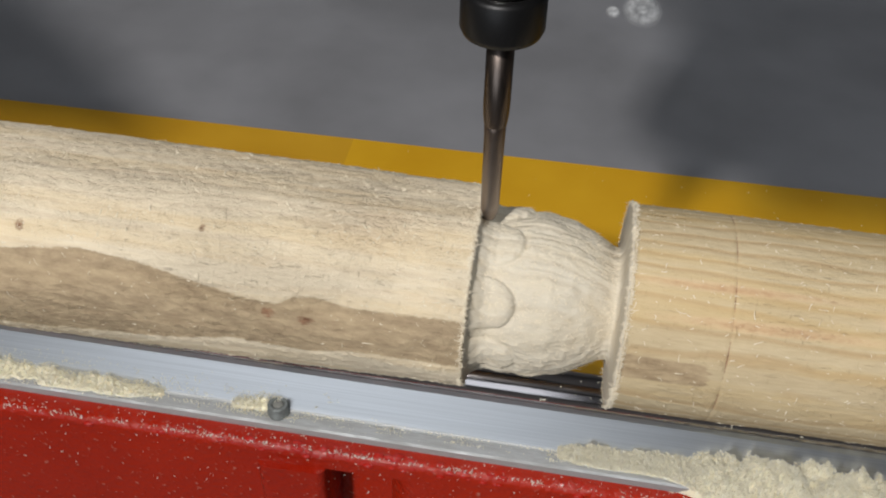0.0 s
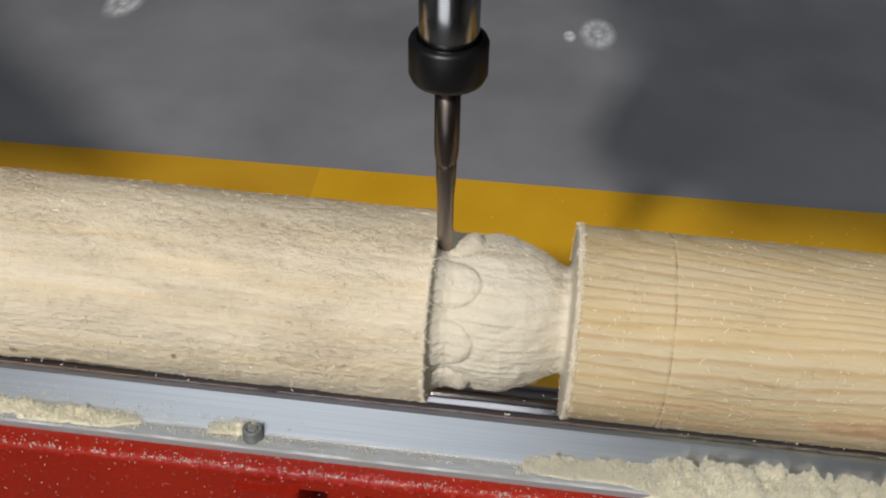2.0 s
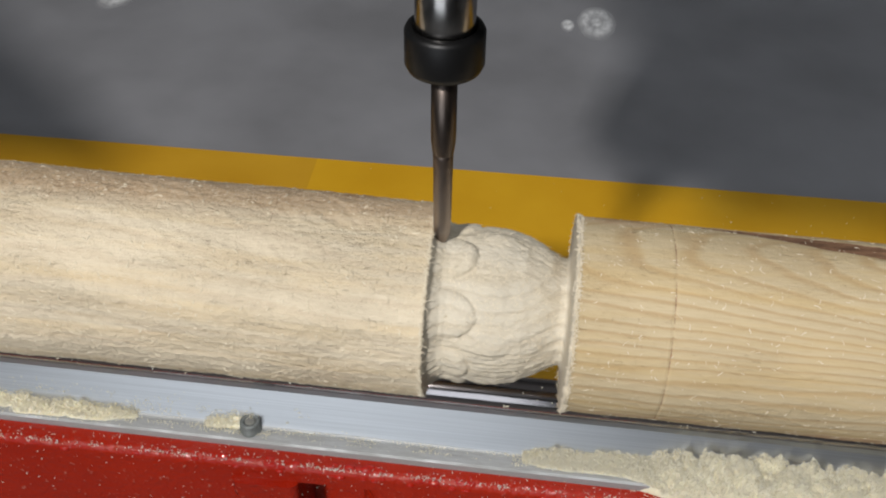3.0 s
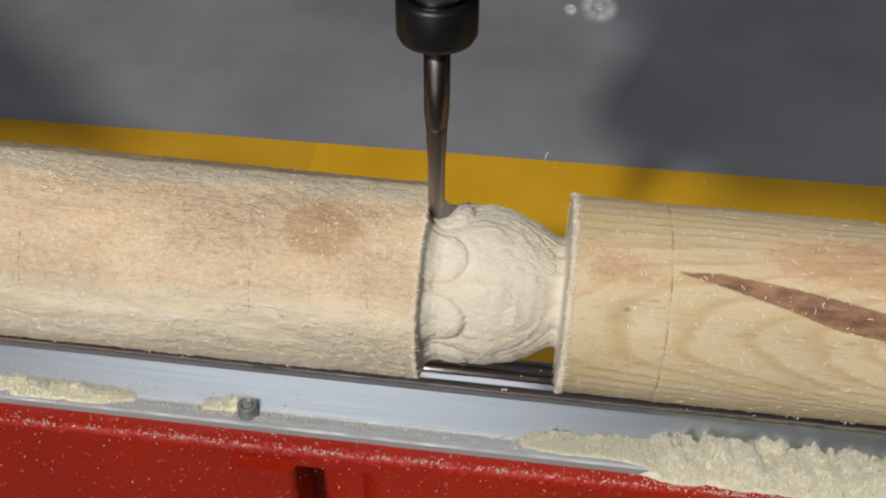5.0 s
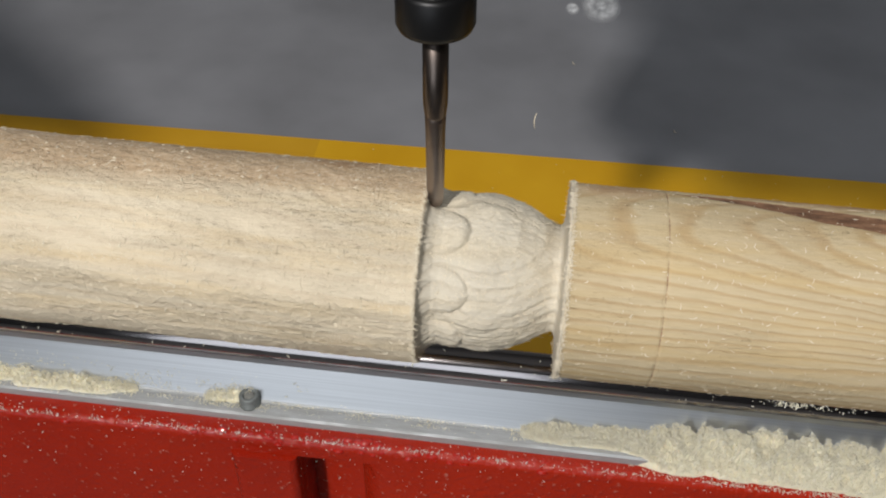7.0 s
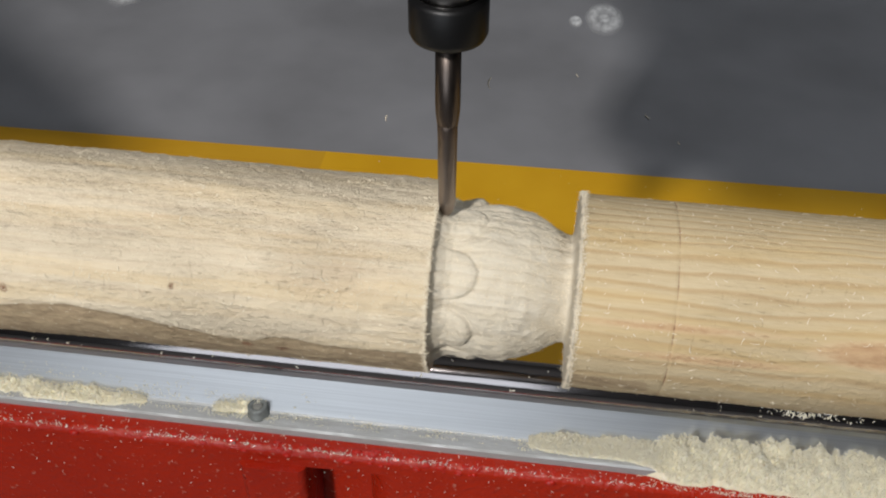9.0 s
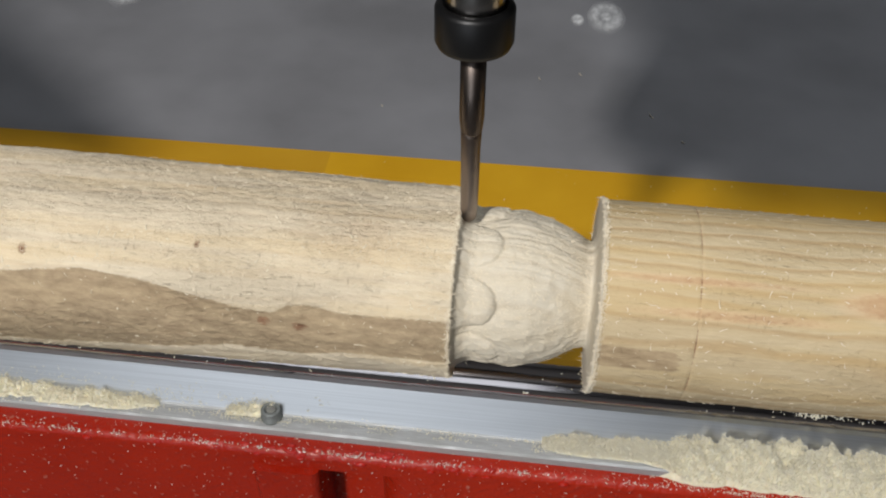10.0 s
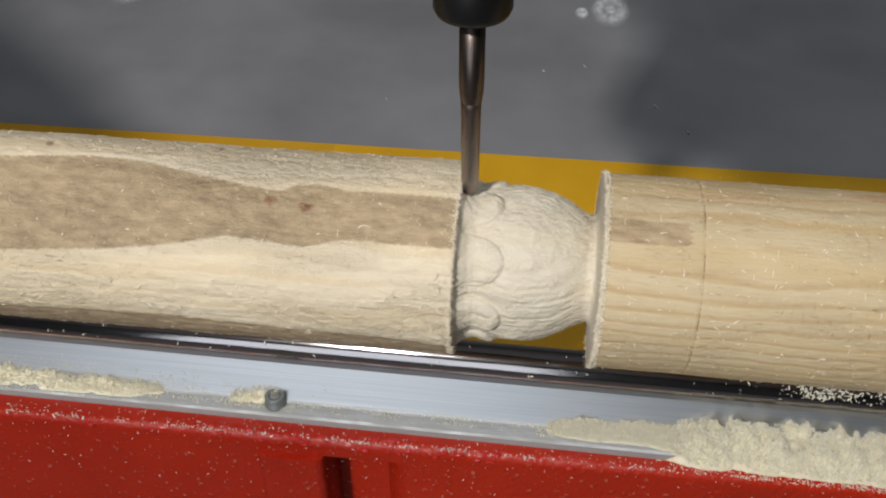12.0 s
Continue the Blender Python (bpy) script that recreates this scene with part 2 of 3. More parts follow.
def settled_dust(m, top):
    """Patchy pale dust lying on a rail support's low flange."""
    nt = m.node_tree
    bsdf = nt.nodes["Principled BSDF"]
    sep = nt.nodes.new("ShaderNodeSeparateXYZ")
    link(nt, coords(nt), sep.inputs[0])
    low = math_node(nt, "MULTIPLY", math_node(nt, "SUBTRACT", top, sep.outputs["Z"]), 900.0, True)
    patch = ramp(nt, noise_tex(nt, coords(nt, (60, 260, 260)), 1.0, 5.0, 0.65), [(0.30, (0.35, 0.35, 0.35)), (0.62, (1, 1, 1))])
    mask = math_node(nt, "MULTIPLY", low, math_node(nt, "MULTIPLY", patch, 0.75))
    bare = bsdf.inputs["Base Color"].links[0].from_socket
    link(nt, mix(nt, mask, bare, (0.25, 0.255, 0.245)), bsdf.inputs["Base Color"])
    link(nt, math_node(nt, "SUBTRACT", 1.0, mask), bsdf.inputs["Metallic"])
    link(nt, math_node(nt, "ADD", math_node(nt, "MULTIPLY", mask, 0.5), 0.38), bsdf.inputs["Roughness"])


settled_dust(ALUMINIUM, 0.0062)
smeared(WHITE_DAB)
dusted_tip(CARBIDE)


# ---- mesh helpers ----
def thing(name, label, category, at=(0, 0, 0), kind="", group=""):
    ob = new(name)
    ob.empty_display_size = 0.02
    ob.matrix_basis = Matrix.Translation(at)
    return tagged(ob, label, category, group, kind)


def finish(name, data, mat, parent=None, label="", kind=""):
    data.materials.append(mat)
    ob = new(name, data)
    ob.parent = parent
    return tagged(ob, label, kind=kind)


def part(name, bm, mat, parent=None, label="", smooth=True, kind=""):
    data = bpy.data.meshes.new(name)
    bm.to_mesh(data)
    bm.free()
    for p in data.polygons:
        p.use_smooth = smooth
    return finish(name, data, mat, parent, label, kind)


def from_lists(name, verts, faces, mat, parent=None, label="", smooth=True, kind=""):
    data = bpy.data.meshes.new(name)
    data.from_pydata([tuple(v) for v in verts], [], [tuple(f) for f in faces])
    data.update()
    data.polygons.foreach_set("use_smooth", [smooth] * len(data.polygons))
    return finish(name, data, mat, parent, label, kind)


def box(x0, x1, y0, y1, z0, z1, bevel=0.0, segments=2):
    bm = bmesh.new()
    bmesh.ops.create_cube(bm, size=1)
    bmesh.ops.transform(bm, verts=bm.verts, matrix=Matrix.Translation(((x0 + x1) / 2, (y0 + y1) / 2, (z0 + z1) / 2)) @ Matrix.Diagonal((x1 - x0, y1 - y0, z1 - z0, 1)))
    if bevel:
        bmesh.ops.bevel(bm, geom=bm.edges[:], offset=bevel, segments=segments, affect="EDGES", profile=0.5)
    return bm


def lathe(profile, steps=64):
    """A solid of revolution about z from (radius, height) pairs."""
    bm = bmesh.new()
    loops = []
    for r, z in profile:
        if r < 1e-6:
            loops.append([bm.verts.new((0, 0, z))])
        else:
            loops.append([bm.verts.new((r * math.cos(2 * math.pi * k / steps), r * math.sin(2 * math.pi * k / steps), z)) for k in range(steps)])
    for a, b in zip(loops, loops[1:]):
        for k in range(steps):
            j = (k + 1) % steps
            face = [a[k % len(a)], a[j % len(a)], b[j % len(b)], b[k % len(b)]]
            face = [v for i, v in enumerate(face) if v not in face[:i]]
            if len(face) > 2:
                bm.faces.new(face)
    bmesh.ops.recalc_face_normals(bm, faces=bm.faces)
    return bm


def extrude_x(outline, x0, x1):
    """A bar along x with the given (y, z) section."""
    bm = bmesh.new()
    a = [bm.verts.new((x0, y, z)) for y, z in outline]
    b = [bm.verts.new((x1, y, z)) for y, z in outline]
    n = len(outline)
    for k in range(n):
        bm.faces.new((a[k], a[(k + 1) % n], b[(k + 1) % n], b[k]))
    bm.faces.new(a[::-1])
    bm.faces.new(b)
    bmesh.ops.recalc_face_normals(bm, faces=bm.faces)
    return bm


def fbm(p, octaves=4):
    return noise.fractal(p, 1.0, 2.0, octaves)


# ---- the workshop that closes the place ----
FLOOR_Z = -1.0
for name, b in (("floor", (-3, 3, -3, 3, FLOOR_Z - 0.1, FLOOR_Z)), ("ceiling", (-3, 3, -3, 3, 1.7, 1.8)), ("wall_north", (-3, 3, 3, 3.1, FLOOR_Z, 1.7)),
                ("wall_south", (-3, 3, -3.1, -3, FLOOR_Z, 1.7)), ("wall_east", (3, 3.1, -3, 3, FLOOR_Z, 1.7)), ("wall_west", (-3.1, -3, -3, 3, FLOOR_Z, 1.7))):
    ob = part(name, box(*b), CONCRETE if name == "floor" else WALL, smooth=False)
    tagged(ob, {"floor": "bare grey concrete workshop floor", "ceiling": "plain pale grey workshop ceiling"}.get(name, "plain pale grey workshop wall"), "room shell", kind="structure")

# ---- the machine's bed: grey sheet, yellow beam, red beam ----
BED_Z, YEL_Z, RED_Z = -0.164, -0.158, -0.1365
bed = thing("machine_bed", "dull grey painted steel sheet of the machine's bed, smudged", "machine bed", (0, 0.9, FLOOR_Z))
part("top_sheet", box(-1.3, 1.3, -0.66, 0.9, BED_Z - 0.006 - FLOOR_Z, BED_Z - FLOOR_Z, 0.001), GREY, bed, smooth=False)
part("cabinet", box(-1.25, 1.25, -0.6, 0.85, 0.0, BED_Z - 0.006 - FLOOR_Z, 0.004), GREY, bed, smooth=False)


def dab(radius, seed, thick=0.0012):
    """A ragged flat dab, thicker at its rim."""
    bm = bmesh.new()
    rings, steps = 7, 40
    rows = []
    for i in range(1, rings + 1):
        f = i / rings
        rows.append([bm.verts.new((radius * f * math.cos(a) * (1 + 0.22 * f * fbm(Vector((math.cos(a) * 2, math.sin(a) * 2, seed)))),
                                   radius * f * math.sin(a) * (1 + 0.22 * f * fbm(Vector((math.cos(a) * 2, math.sin(a) * 2, seed)))),
                                   thick * (0.4 + 0.6 * math.sin(math.pi * f)) if i < rings else 0.0)) for a in (2 * math.pi * k / steps for k in range(steps))])
    mid = bm.verts.new((0, 0, thick * 0.3))
    for k in range(steps):
        bm.faces.new((mid, rows[0][k], rows[0][(k + 1) % steps]))
        for a, b in zip(rows, rows[1:]):
            bm.faces.new((a[k], b[k], b[(k + 1) % steps], a[(k + 1) % steps]))
    return bm


def dab_cover(f, ring):
    """How thickly the smear covers, from its middle (0) to its rim (1)."""
    edge = min(1.0, max(0.0, (1 - f) / 0.45))
    return edge * (1 - 0.55 * ring * math.exp(-((f - 0.34) / 0.13) ** 2))


for name, x, y, r, seed in (("filler_dab", 0.0700, 0.503, 0.0150, 1.0), ("filler_dab", 0.0470, 0.496, 0.0055, 5.0), ("filler_dab", -0.330, 0.502, 0.0160, 9.0)):
    d = part(name, dab(r * 1.15, seed), WHITE_DAB)
    layer = d.data.color_attributes.new("cover", "FLOAT_COLOR", "POINT")
    for v, c in zip(d.data.vertices, layer.data):
        k = dab_cover(min(1.0, math.hypot(v.co.x, v.co.y) / (r * 1.1)), 1.0 if r > 0.01 else 0.0)
        c.color = (k, k, k, 1.0)
    d.matrix_basis = Matrix.Translation((x, y, BED_Z)) @ Matrix.Diagonal((1.0, 1.75, 0.8, 1.0))
    tagged(d, "ragged whitish dab of dried filler on the grey sheet", "dab", "dabs on the grey sheet")

beam = thing("yellow_beam", "flat yellow painted steel beam beside the log", "beam", (0, 0.18, BED_Z))
part("top_plate", box(-0.113, 1.2, -0.085, 0.103, 0.0, YEL_Z - BED_Z), YELLOW, beam, smooth=False)
# the left length is a slightly darker yellow
part("top_plate", box(-1.2, -0.113, -0.085, 0.103, 0.0, YEL_Z - BED_Z), YELLOW_DARKER, beam, "darker yellow plate", smooth=False)

red = thing("red_beam", "glossy red painted machine beam dusted with sawdust", "beam", (0, 0.06, BED_Z))
rz = RED_Z - BED_Z
lip = [(0.032, rz)] + [(-0.034 + 0.004 - 0.004 * math.sin(a), rz - 0.004 + 0.004 * math.cos(a)) for a in (0.0, 0.3, 0.6, 0.9, 1.2, 1.57)] + [(-0.034, rz - 0.0105), (0.032, rz - 0.0105)]
part("top_lip", extrude_x(lip, -1.1, 1.1), RED, red, smooth=False)
part("web", box(-1.1, 1.1, -0.012, 0.032, -0.11, rz - 0.0105), RED, red, smooth=False)
for x0, x1, soft in ((-1.1, -0.0655, 0.0065), (-0.0405, 1.1, 0.018)):
    plate = box(x0, x1, -0.0325, -0.012, -0.11, rz - 0.0104)
    upright = [e for e in plate.edges if abs(e.verts[0].co.z - e.verts[1].co.z) > 0.01 and e.verts[0].co.y < -0.03]
    bmesh.ops.bevel(plate, geom=upright, offset=soft, segments=24, affect="EDGES", profile=0.5)
    part("front_plate", plate, RED, red, smooth=False)
gusset = box(-0.0965, -0.0662, -0.0375, -0.022, -0.09, rz - 0.0106)
upright = [e for e in gusset.edges if abs(e.verts[0].co.z - e.verts[1].co.z) > 0.01 and e.verts[0].co.y < -0.03]
bmesh.ops.bevel(gusset, geom=upright, offset=0.004, segments=6, affect="EDGES", profile=0.5)
part("gusset", gusset, RED, red, smooth=False)

# small extra-glossy beads added along the lip to give it glints
rnd = random.Random(14)
verts, faces = [], []
for k in range(64):
    x, f, r = rnd.gauss(-0.060, 0.045), rnd.random(), rnd.uniform(0.0004, 0.0017)
    a = -0.3 + 1.9 * f
    mid = Vector((x, -0.030 - 0.004 * math.sin(a), rz - 0.004 + 0.004 * math.cos(a)))
    base = len(verts)
    for i in range(5):
        for j in range(8):
            lat, lon = -0.2 + 1.7 * i / 4, 2 * math.pi * j / 8
            p = Vector((r * 1.7 * math.cos(lat) * math.cos(lon), r * math.cos(lat) * math.sin(lon), 0.8 * r * math.sin(lat)))
            verts.append(mid + Matrix.Rotation(a, 3, "X") @ p)
    faces += [(base + i * 8 + j, base + i * 8 + (j + 1) % 8, base + (i + 1) * 8 + (j + 1) % 8, base + (i + 1) * 8 + j) for i in range(4) for j in range(8)]
from_lists("glint_beads", verts, faces, RED_GLINT, red, "glossy red beads added to make the lip glint", True, "stuff")

# ---- unseen plates above the work, with slanted edges, added to shadow the bed ----
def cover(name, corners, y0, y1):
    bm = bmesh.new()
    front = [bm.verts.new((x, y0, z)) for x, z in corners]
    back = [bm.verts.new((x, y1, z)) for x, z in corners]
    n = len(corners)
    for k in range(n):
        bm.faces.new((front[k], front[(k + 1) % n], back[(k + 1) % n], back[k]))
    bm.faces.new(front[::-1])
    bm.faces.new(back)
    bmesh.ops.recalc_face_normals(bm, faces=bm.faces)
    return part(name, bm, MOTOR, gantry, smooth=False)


gantry = thing("gantry", "unseen dark plates added above the log to cast shadows", "gantry", (0, -0.10, 0))
cover("shade_plate", [(-0.95, 0.168), (-0.250, 0.168), (-0.560, 0.42), (-0.95, 0.42)], -0.002, 0.002)
cover("shade_plate", [(-0.003, 0.166), (0.60, 0.166), (0.60, 0.42), (-0.170, 0.42)], -0.002, 0.002)
# added frame, also out of view, that carries the shadow plates
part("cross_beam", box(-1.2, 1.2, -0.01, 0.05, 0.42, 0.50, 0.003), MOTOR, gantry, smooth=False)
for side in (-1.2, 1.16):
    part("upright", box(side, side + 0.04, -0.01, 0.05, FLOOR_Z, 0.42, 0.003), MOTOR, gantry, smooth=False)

# ---- supported linear rail ----
ROD_Y, ROD_Z, ROD_R = 0.0575, -0.1073, 0.008
rail = thing("linear_rail", "chromed round rail on a bolted aluminium support", "linear rail", (0, ROD_Y, RED_Z))
YAW = Matrix.Translation((-0.15, ROD_Y, 0)) @ Matrix.Rotation(-0.0115, 4, "Z") @ Matrix.Translation((0.15, -ROD_Y, 0))
rail.matrix_basis = YAW @ rail.matrix_basis
rod_h = ROD_Z - RED_Z
bm = lathe([(0.0, -1.0), (ROD_R - 0.0005, -1.0), (ROD_R, -0.9995), (ROD_R, 0.9995), (ROD_R - 0.0005, 1.0), (0.0, 1.0)], 96)
bmesh.ops.transform(bm, verts=bm.verts, matrix=Matrix.Translation((0, 0, rod_h)) @ Matrix.Rotation(math.pi / 2, 4, "Y"))
part("rod", bm, CHROME, rail, "dark shiny chromed steel rod")
half = [(-0.0222, 0.0), (-0.0222, 0.0036), (-0.0214, 0.0046), (-0.0180, 0.0049), (-0.0177, 0.0043), (-0.0153, 0.0043), (-0.0150, 0.0052), (-0.0142, 0.0056), (-0.0137, 0.0066), (-0.0069, 0.0222), (-0.0066, rod_h - 0.0042)]
section = half + [(-y, z) for y, z in half[::-1]]
part("support", extrude_x(section, -1.0, 1.0), ALUMINIUM, rail, "drawn aluminium rail support", smooth=False)


def rail_bolt(x, y):
    bm = lathe([(0.0, 0.0048), (0.0050, 0.0048), (0.0050, 0.0056), (0.0046, 0.0058), (0.0045, 0.0098), (0.0040, 0.0104), (0.0027, 0.0104), (0.0026, 0.0090), (0.0, 0.0090)], 32)
    b = part("bolt", bm, BOLT, rail, "dusty zinc socket-head bolt")
    b.matrix_basis = Matrix.Translation((x, y, 0.0))
    part("hex_socket", lathe([(0.0, 0.0091), (0.0024, 0.0091), (0.0024, 0.0099), (0.0014, 0.0101), (0.0, 0.0100)], 6), SOCKET_DUST, b, "dust-filled hexagon socket", smooth=False)
    return b


for x in (-0.0898 - 0.3, -0.0898, -0.0898 + 0.3):
    for y in (-0.0155, 0.0155):
        rail_bolt(x, y)


# ---- sawdust ----
def grains(name, places, size, mat, label, seed, parent=None):
    """Loose flakes, each a small bent sliver, as one stuff mesh."""
    rnd = random.Random(seed)
    verts, faces = [], []
    for (x, y, z) in places:
        s = size * rnd.uniform(0.45, 1.4)
        turn = Euler((rnd.uniform(0, 6.3), rnd.uniform(0, 6.3), rnd.uniform(0, 6.3))).to_matrix()
        b = len(verts)
        for v in ((-s, -0.3 * s, 0), (s, -0.22 * s, 0.12 * s), (0.9 * s, 0.3 * s, 0), (-0.85 * s, 0.25 * s, 0.15 * s), (0, 0, 0.35 * s), (0, 0.05 * s, -0.22 * s)):
            verts.append(turn @ Vector(v) + Vector((x, y, z)))
        faces += [(b, b + 1, b + 4), (b + 1, b + 2, b + 4), (b + 2, b + 3, b + 4), (b + 3, b, b + 4), (b + 1, b, b + 5), (b + 2, b + 1, b + 5), (b + 3, b + 2, b + 5), (b, b + 3, b + 5)]
    return from_lists(name, verts, faces, mat, parent, label, False, "stuff")


FLANGE_Z = RED_Z + 0.0052


def support_height(y):
    """The top of the red beam and the rail support below a dust grain at y."""
    d = y - ROD_Y
    if d < -0.0345:
        return RED_Z - 0.02
    if d < -0.0222:
        return RED_Z
    return FLANGE_Z


def ease(a, b, x):
    f = min(1.0, max(0.0, (x - a) / (b - a)))
    return f * f * (3 - 2 * f)


def bed_height(y):
    """The packed bed under a heap, sloping over the flange's edge."""
    return RED_Z + (FLANGE_Z - RED_Z) * ease(-0.0305, -0.0222, y - ROD_Y)


def heap(name, label, x0, x1, height, y_mid, y_half, seed, count, grain, ragged=0.45):
    """Sawdust along the rail: a lumpy body that sinks away at its ragged rim, with loose flakes over it."""
    top = thing(name, label, "sawdust", kind="stuff")
    nx, ny = int((x1 - x0) / 0.0008), 44

    def rise(x, y):
        u, v = (x - x0) / (x1 - x0), (y - y_mid(x)) / y_half(x)
        body = max(0.0, 1 - v * v) * min(1.0, u * 16, (1 - u) * 16)
        lump = 0.95 + ragged * fbm(Vector((x * 75, y * 95, seed))) + 0.36 * fbm(Vector((x * 190, y * 170, seed + 3)))
        h = height(u) * (body * max(0.0, lump) - 0.2)
        return h if h > 0 else 4 * h - 0.0008

    verts, faces, jitter = [], [], random.Random(seed + 50)
    for i in range(nx + 1):
        x = x0 + (x1 - x0) * i / nx
        for j in range(ny + 1):
            y = y_mid(x) + y_half(x) * (2 * j / ny - 1)
            h = rise(x, y)
            verts.append((x + jitter.gauss(0, 0.00015), y, bed_height(y) + h + (jitter.gauss(0, 0.00045) if h > 0.0004 else 0.0)))
    for i in range(nx):
        for j in range(ny):
            a = i * (ny + 1) + j
            faces.append((a, a + ny + 1, a + ny + 2, a + 1))
    from_lists("heap_body", verts, faces, SAWDUST, top, "", False, "stuff")
    rnd = random.Random(seed)
    spots, tries = [], 0
    while len(spots) < count and tries < 40 * count:
        tries += 1
        x = rnd.uniform(x0, x1)
        y = y_mid(x) + y_half(x) * rnd.uniform(-1.1, 1.1)
        h = rise(x, y)
        if h > 0 or (rnd.random() < 0.10 and y < ROD_Y - 0.0150):
            spots.append((x, y, (bed_height(y) if h > 0 else support_height(y)) + max(0.0, h) + rnd.uniform(-0.0002, 0.0022) * (h > 0)))
    grains("heap_flakes", spots, grain, SAWDUST, "", seed, top)
    return top


heap("sawdust_heap", "pale fluffy heap of sawdust lying along the rail support", 0.028, 0.34,
     lambda u: 0.0050 + 0.0070 * ease(0.16, 0.24, u) - 0.002 * max(0.0, u - 0.4), lambda x: 0.0422 - 0.0006 * ease(0.07, 0.1, x) - 0.025 * max(0.0, x - 0.12), lambda x: 0.0076 + 0.0058 * ease(0.072, 0.1, x), 3, 80000, 0.00055)
heap("sawdust_drift", "thin patchy drift of sawdust on the aluminium flange", -0.36, -0.140,
     lambda u: 0.0022 + 0.0030 * (1 - u), lambda x: 0.0432, lambda x: 0.0068 - 0.0032 * ease(-0.160, -0.146, x), 8, 11000, 0.0005, 1.1)
heap("sawdust_drift", "small drift of sawdust caught behind a bolt", -0.112, -0.088,
     lambda u: 0.0016 + 0.0034 * u, lambda x: 0.0455, lambda x: 0.0058, 12, 1500, 0.0005, 0.9)

rnd = random.Random(21)
spots = []
for k in range(900):
    x = rnd.uniform(-0.30, 0.26)
    if rnd.random() < 0.45:
        spots.append((x, 0.0255 + abs(rnd.gauss(0, 0.0035)), RED_Z + 0.0003))
    elif rnd.random() < 0.5:
        spots.append((x, ROD_Y - rnd.uniform(0.0115, 0.0225), FLANGE_Z + 0.0001))
    else:
        spots.append((x, 0.0262 + rnd.uniform(0, 0.010), RED_Z + 0.0002))
for k in range(170):
    spots.append((rnd.uniform(-0.25, 0.2), 0.0273 if k % 3 else 0.0259, RED_Z - (rnd.uniform(0.011, 0.04) if k % 3 else rnd.uniform(0.003, 0.0095))))
clump = random.Random(77)
while len(spots) < 4300:
    x, f = clump.uniform(-0.30, 0.10), clump.random()
    if fbm(Vector((x * 60, f * 2.5, 8.0))) > 0.02:
        spots.append((x, ROD_Y - 0.0205 + 0.0085 * f, FLANGE_Z + 0.0002))
while len(spots) < 4800:
    x = clump.uniform(-0.30, 0.26)
    if fbm(Vector((x * 45, 3.0, 2.0))) > 0.05:
        spots.append((x, 0.0268 + abs(clump.gauss(0, 0.0009)), RED_Z + 0.0002))
tagged(grains("loose_sawdust", spots, 0.00052, SAWDUST, "loose sawdust flakes scattered over red paint and aluminium", 4), category="sawdust")
rnd = random.Random(31)
spots = []
for k in range(2600):
    x, f = rnd.uniform(-0.34, 0.05), abs(rnd.gauss(0, 0.28))
    if f < 0.9 and fbm(Vector((x * 55, f * 3, 4.0))) > -0.05 + 0.9 * max(0.0, x + 0.12) * 8 - 0.25 * (abs(x + 0.098) < 0.012):
        spots.append((x, ROD_Y - 0.0137 + 0.0068 * f - 0.0003, RED_Z + 0.0066 + 0.0156 * f + 0.0002))
spots = [YAW @ Vector(p) for p in spots]
tagged(grains("web_sawdust", spots, 0.00045, SAWDUST, "fine sawdust clinging to the aluminium rail support", 7), category="sawdust")
rnd = random.Random(23)
spots = [(0.19 + rnd.gauss(0, 0.07), 0.215 + rnd.gauss(0, 0.03), YEL_Z + 0.0002) for k in range(130)] + [(rnd.uniform(-0.25, 0.25), rnd.uniform(0.1, 0.28), YEL_Z + 0.0002) for k in range(60)]
spots = [p for p in spots if 0.10 < p[1] < 0.281]
tagged(grains("beam_sawdust", spots, 0.0006, SAWDUST, "sparse sawdust flakes on the yellow beam", 6), category="sawdust")
rnd = random.Random(22)
spots = [(0.143 + rnd.gauss(0, 0.006) + (0.025 * rnd.random() if k % 3 == 0 else 0), ROD_Y + 0.0076 * math.cos(a), ROD_Z + 0.0076 * math.sin(a) + 0.0004 + 0.0012 * rnd.random() ** 2) for k in range(420) for a in (rnd.uniform(1.5, 3.0),)]
spots += [(rnd.uniform(-0.2, 0.2), ROD_Y + 0.008 * math.cos(a), ROD_Z + 0.008 * math.sin(a)) for k in range(70) for a in (rnd.uniform(1.4, 3.2),)]
spots = [YAW @ Vector(p) for p in spots]
tagged(grains("rod_sawdust", spots, 0.0009, SAWDUST, "pale sawdust clinging to the chromed rod", 5), category="sawdust")

# ---- the log in the lathe ----
LOG_R = 0.031
log = thing("pine_log", "turned pine log with a half-carved neck, fuzzy torn fibres", "log")


def lerp_table(x, table):
    for (xa, va), (xb, vb) in zip(table, table[1:]):
        if x <= xb and xb > xa:
            f = max(0.0, (x - xa) / (xb - xa))
            return va + (vb - va) * f
    return table[-1][1]


# edges of the unplaned brown face, in degrees round the log
BROWN_TOP = [(-0.3, 150.5), (-0.145, 148.5), (-0.117, 142.5), (-0.099, 146.0), (-0.084, 152.0), (-0.066, 159.0), (-0.057, 159.5), (-0.052, 154.5), (-0.0455, 153.5), (-0.0367, 156.5), (0.0, 156.5)]
BROWN_LOW = [(-0.3, 208.5), (-0.145, 205.0), (-0.109, 200.5), (-0.09, 195.5), (-0.071, 188.5), (-0.059, 190.0), (-0.0486, 192.0), (-0.036, 186.1), (0.0, 187.0)]
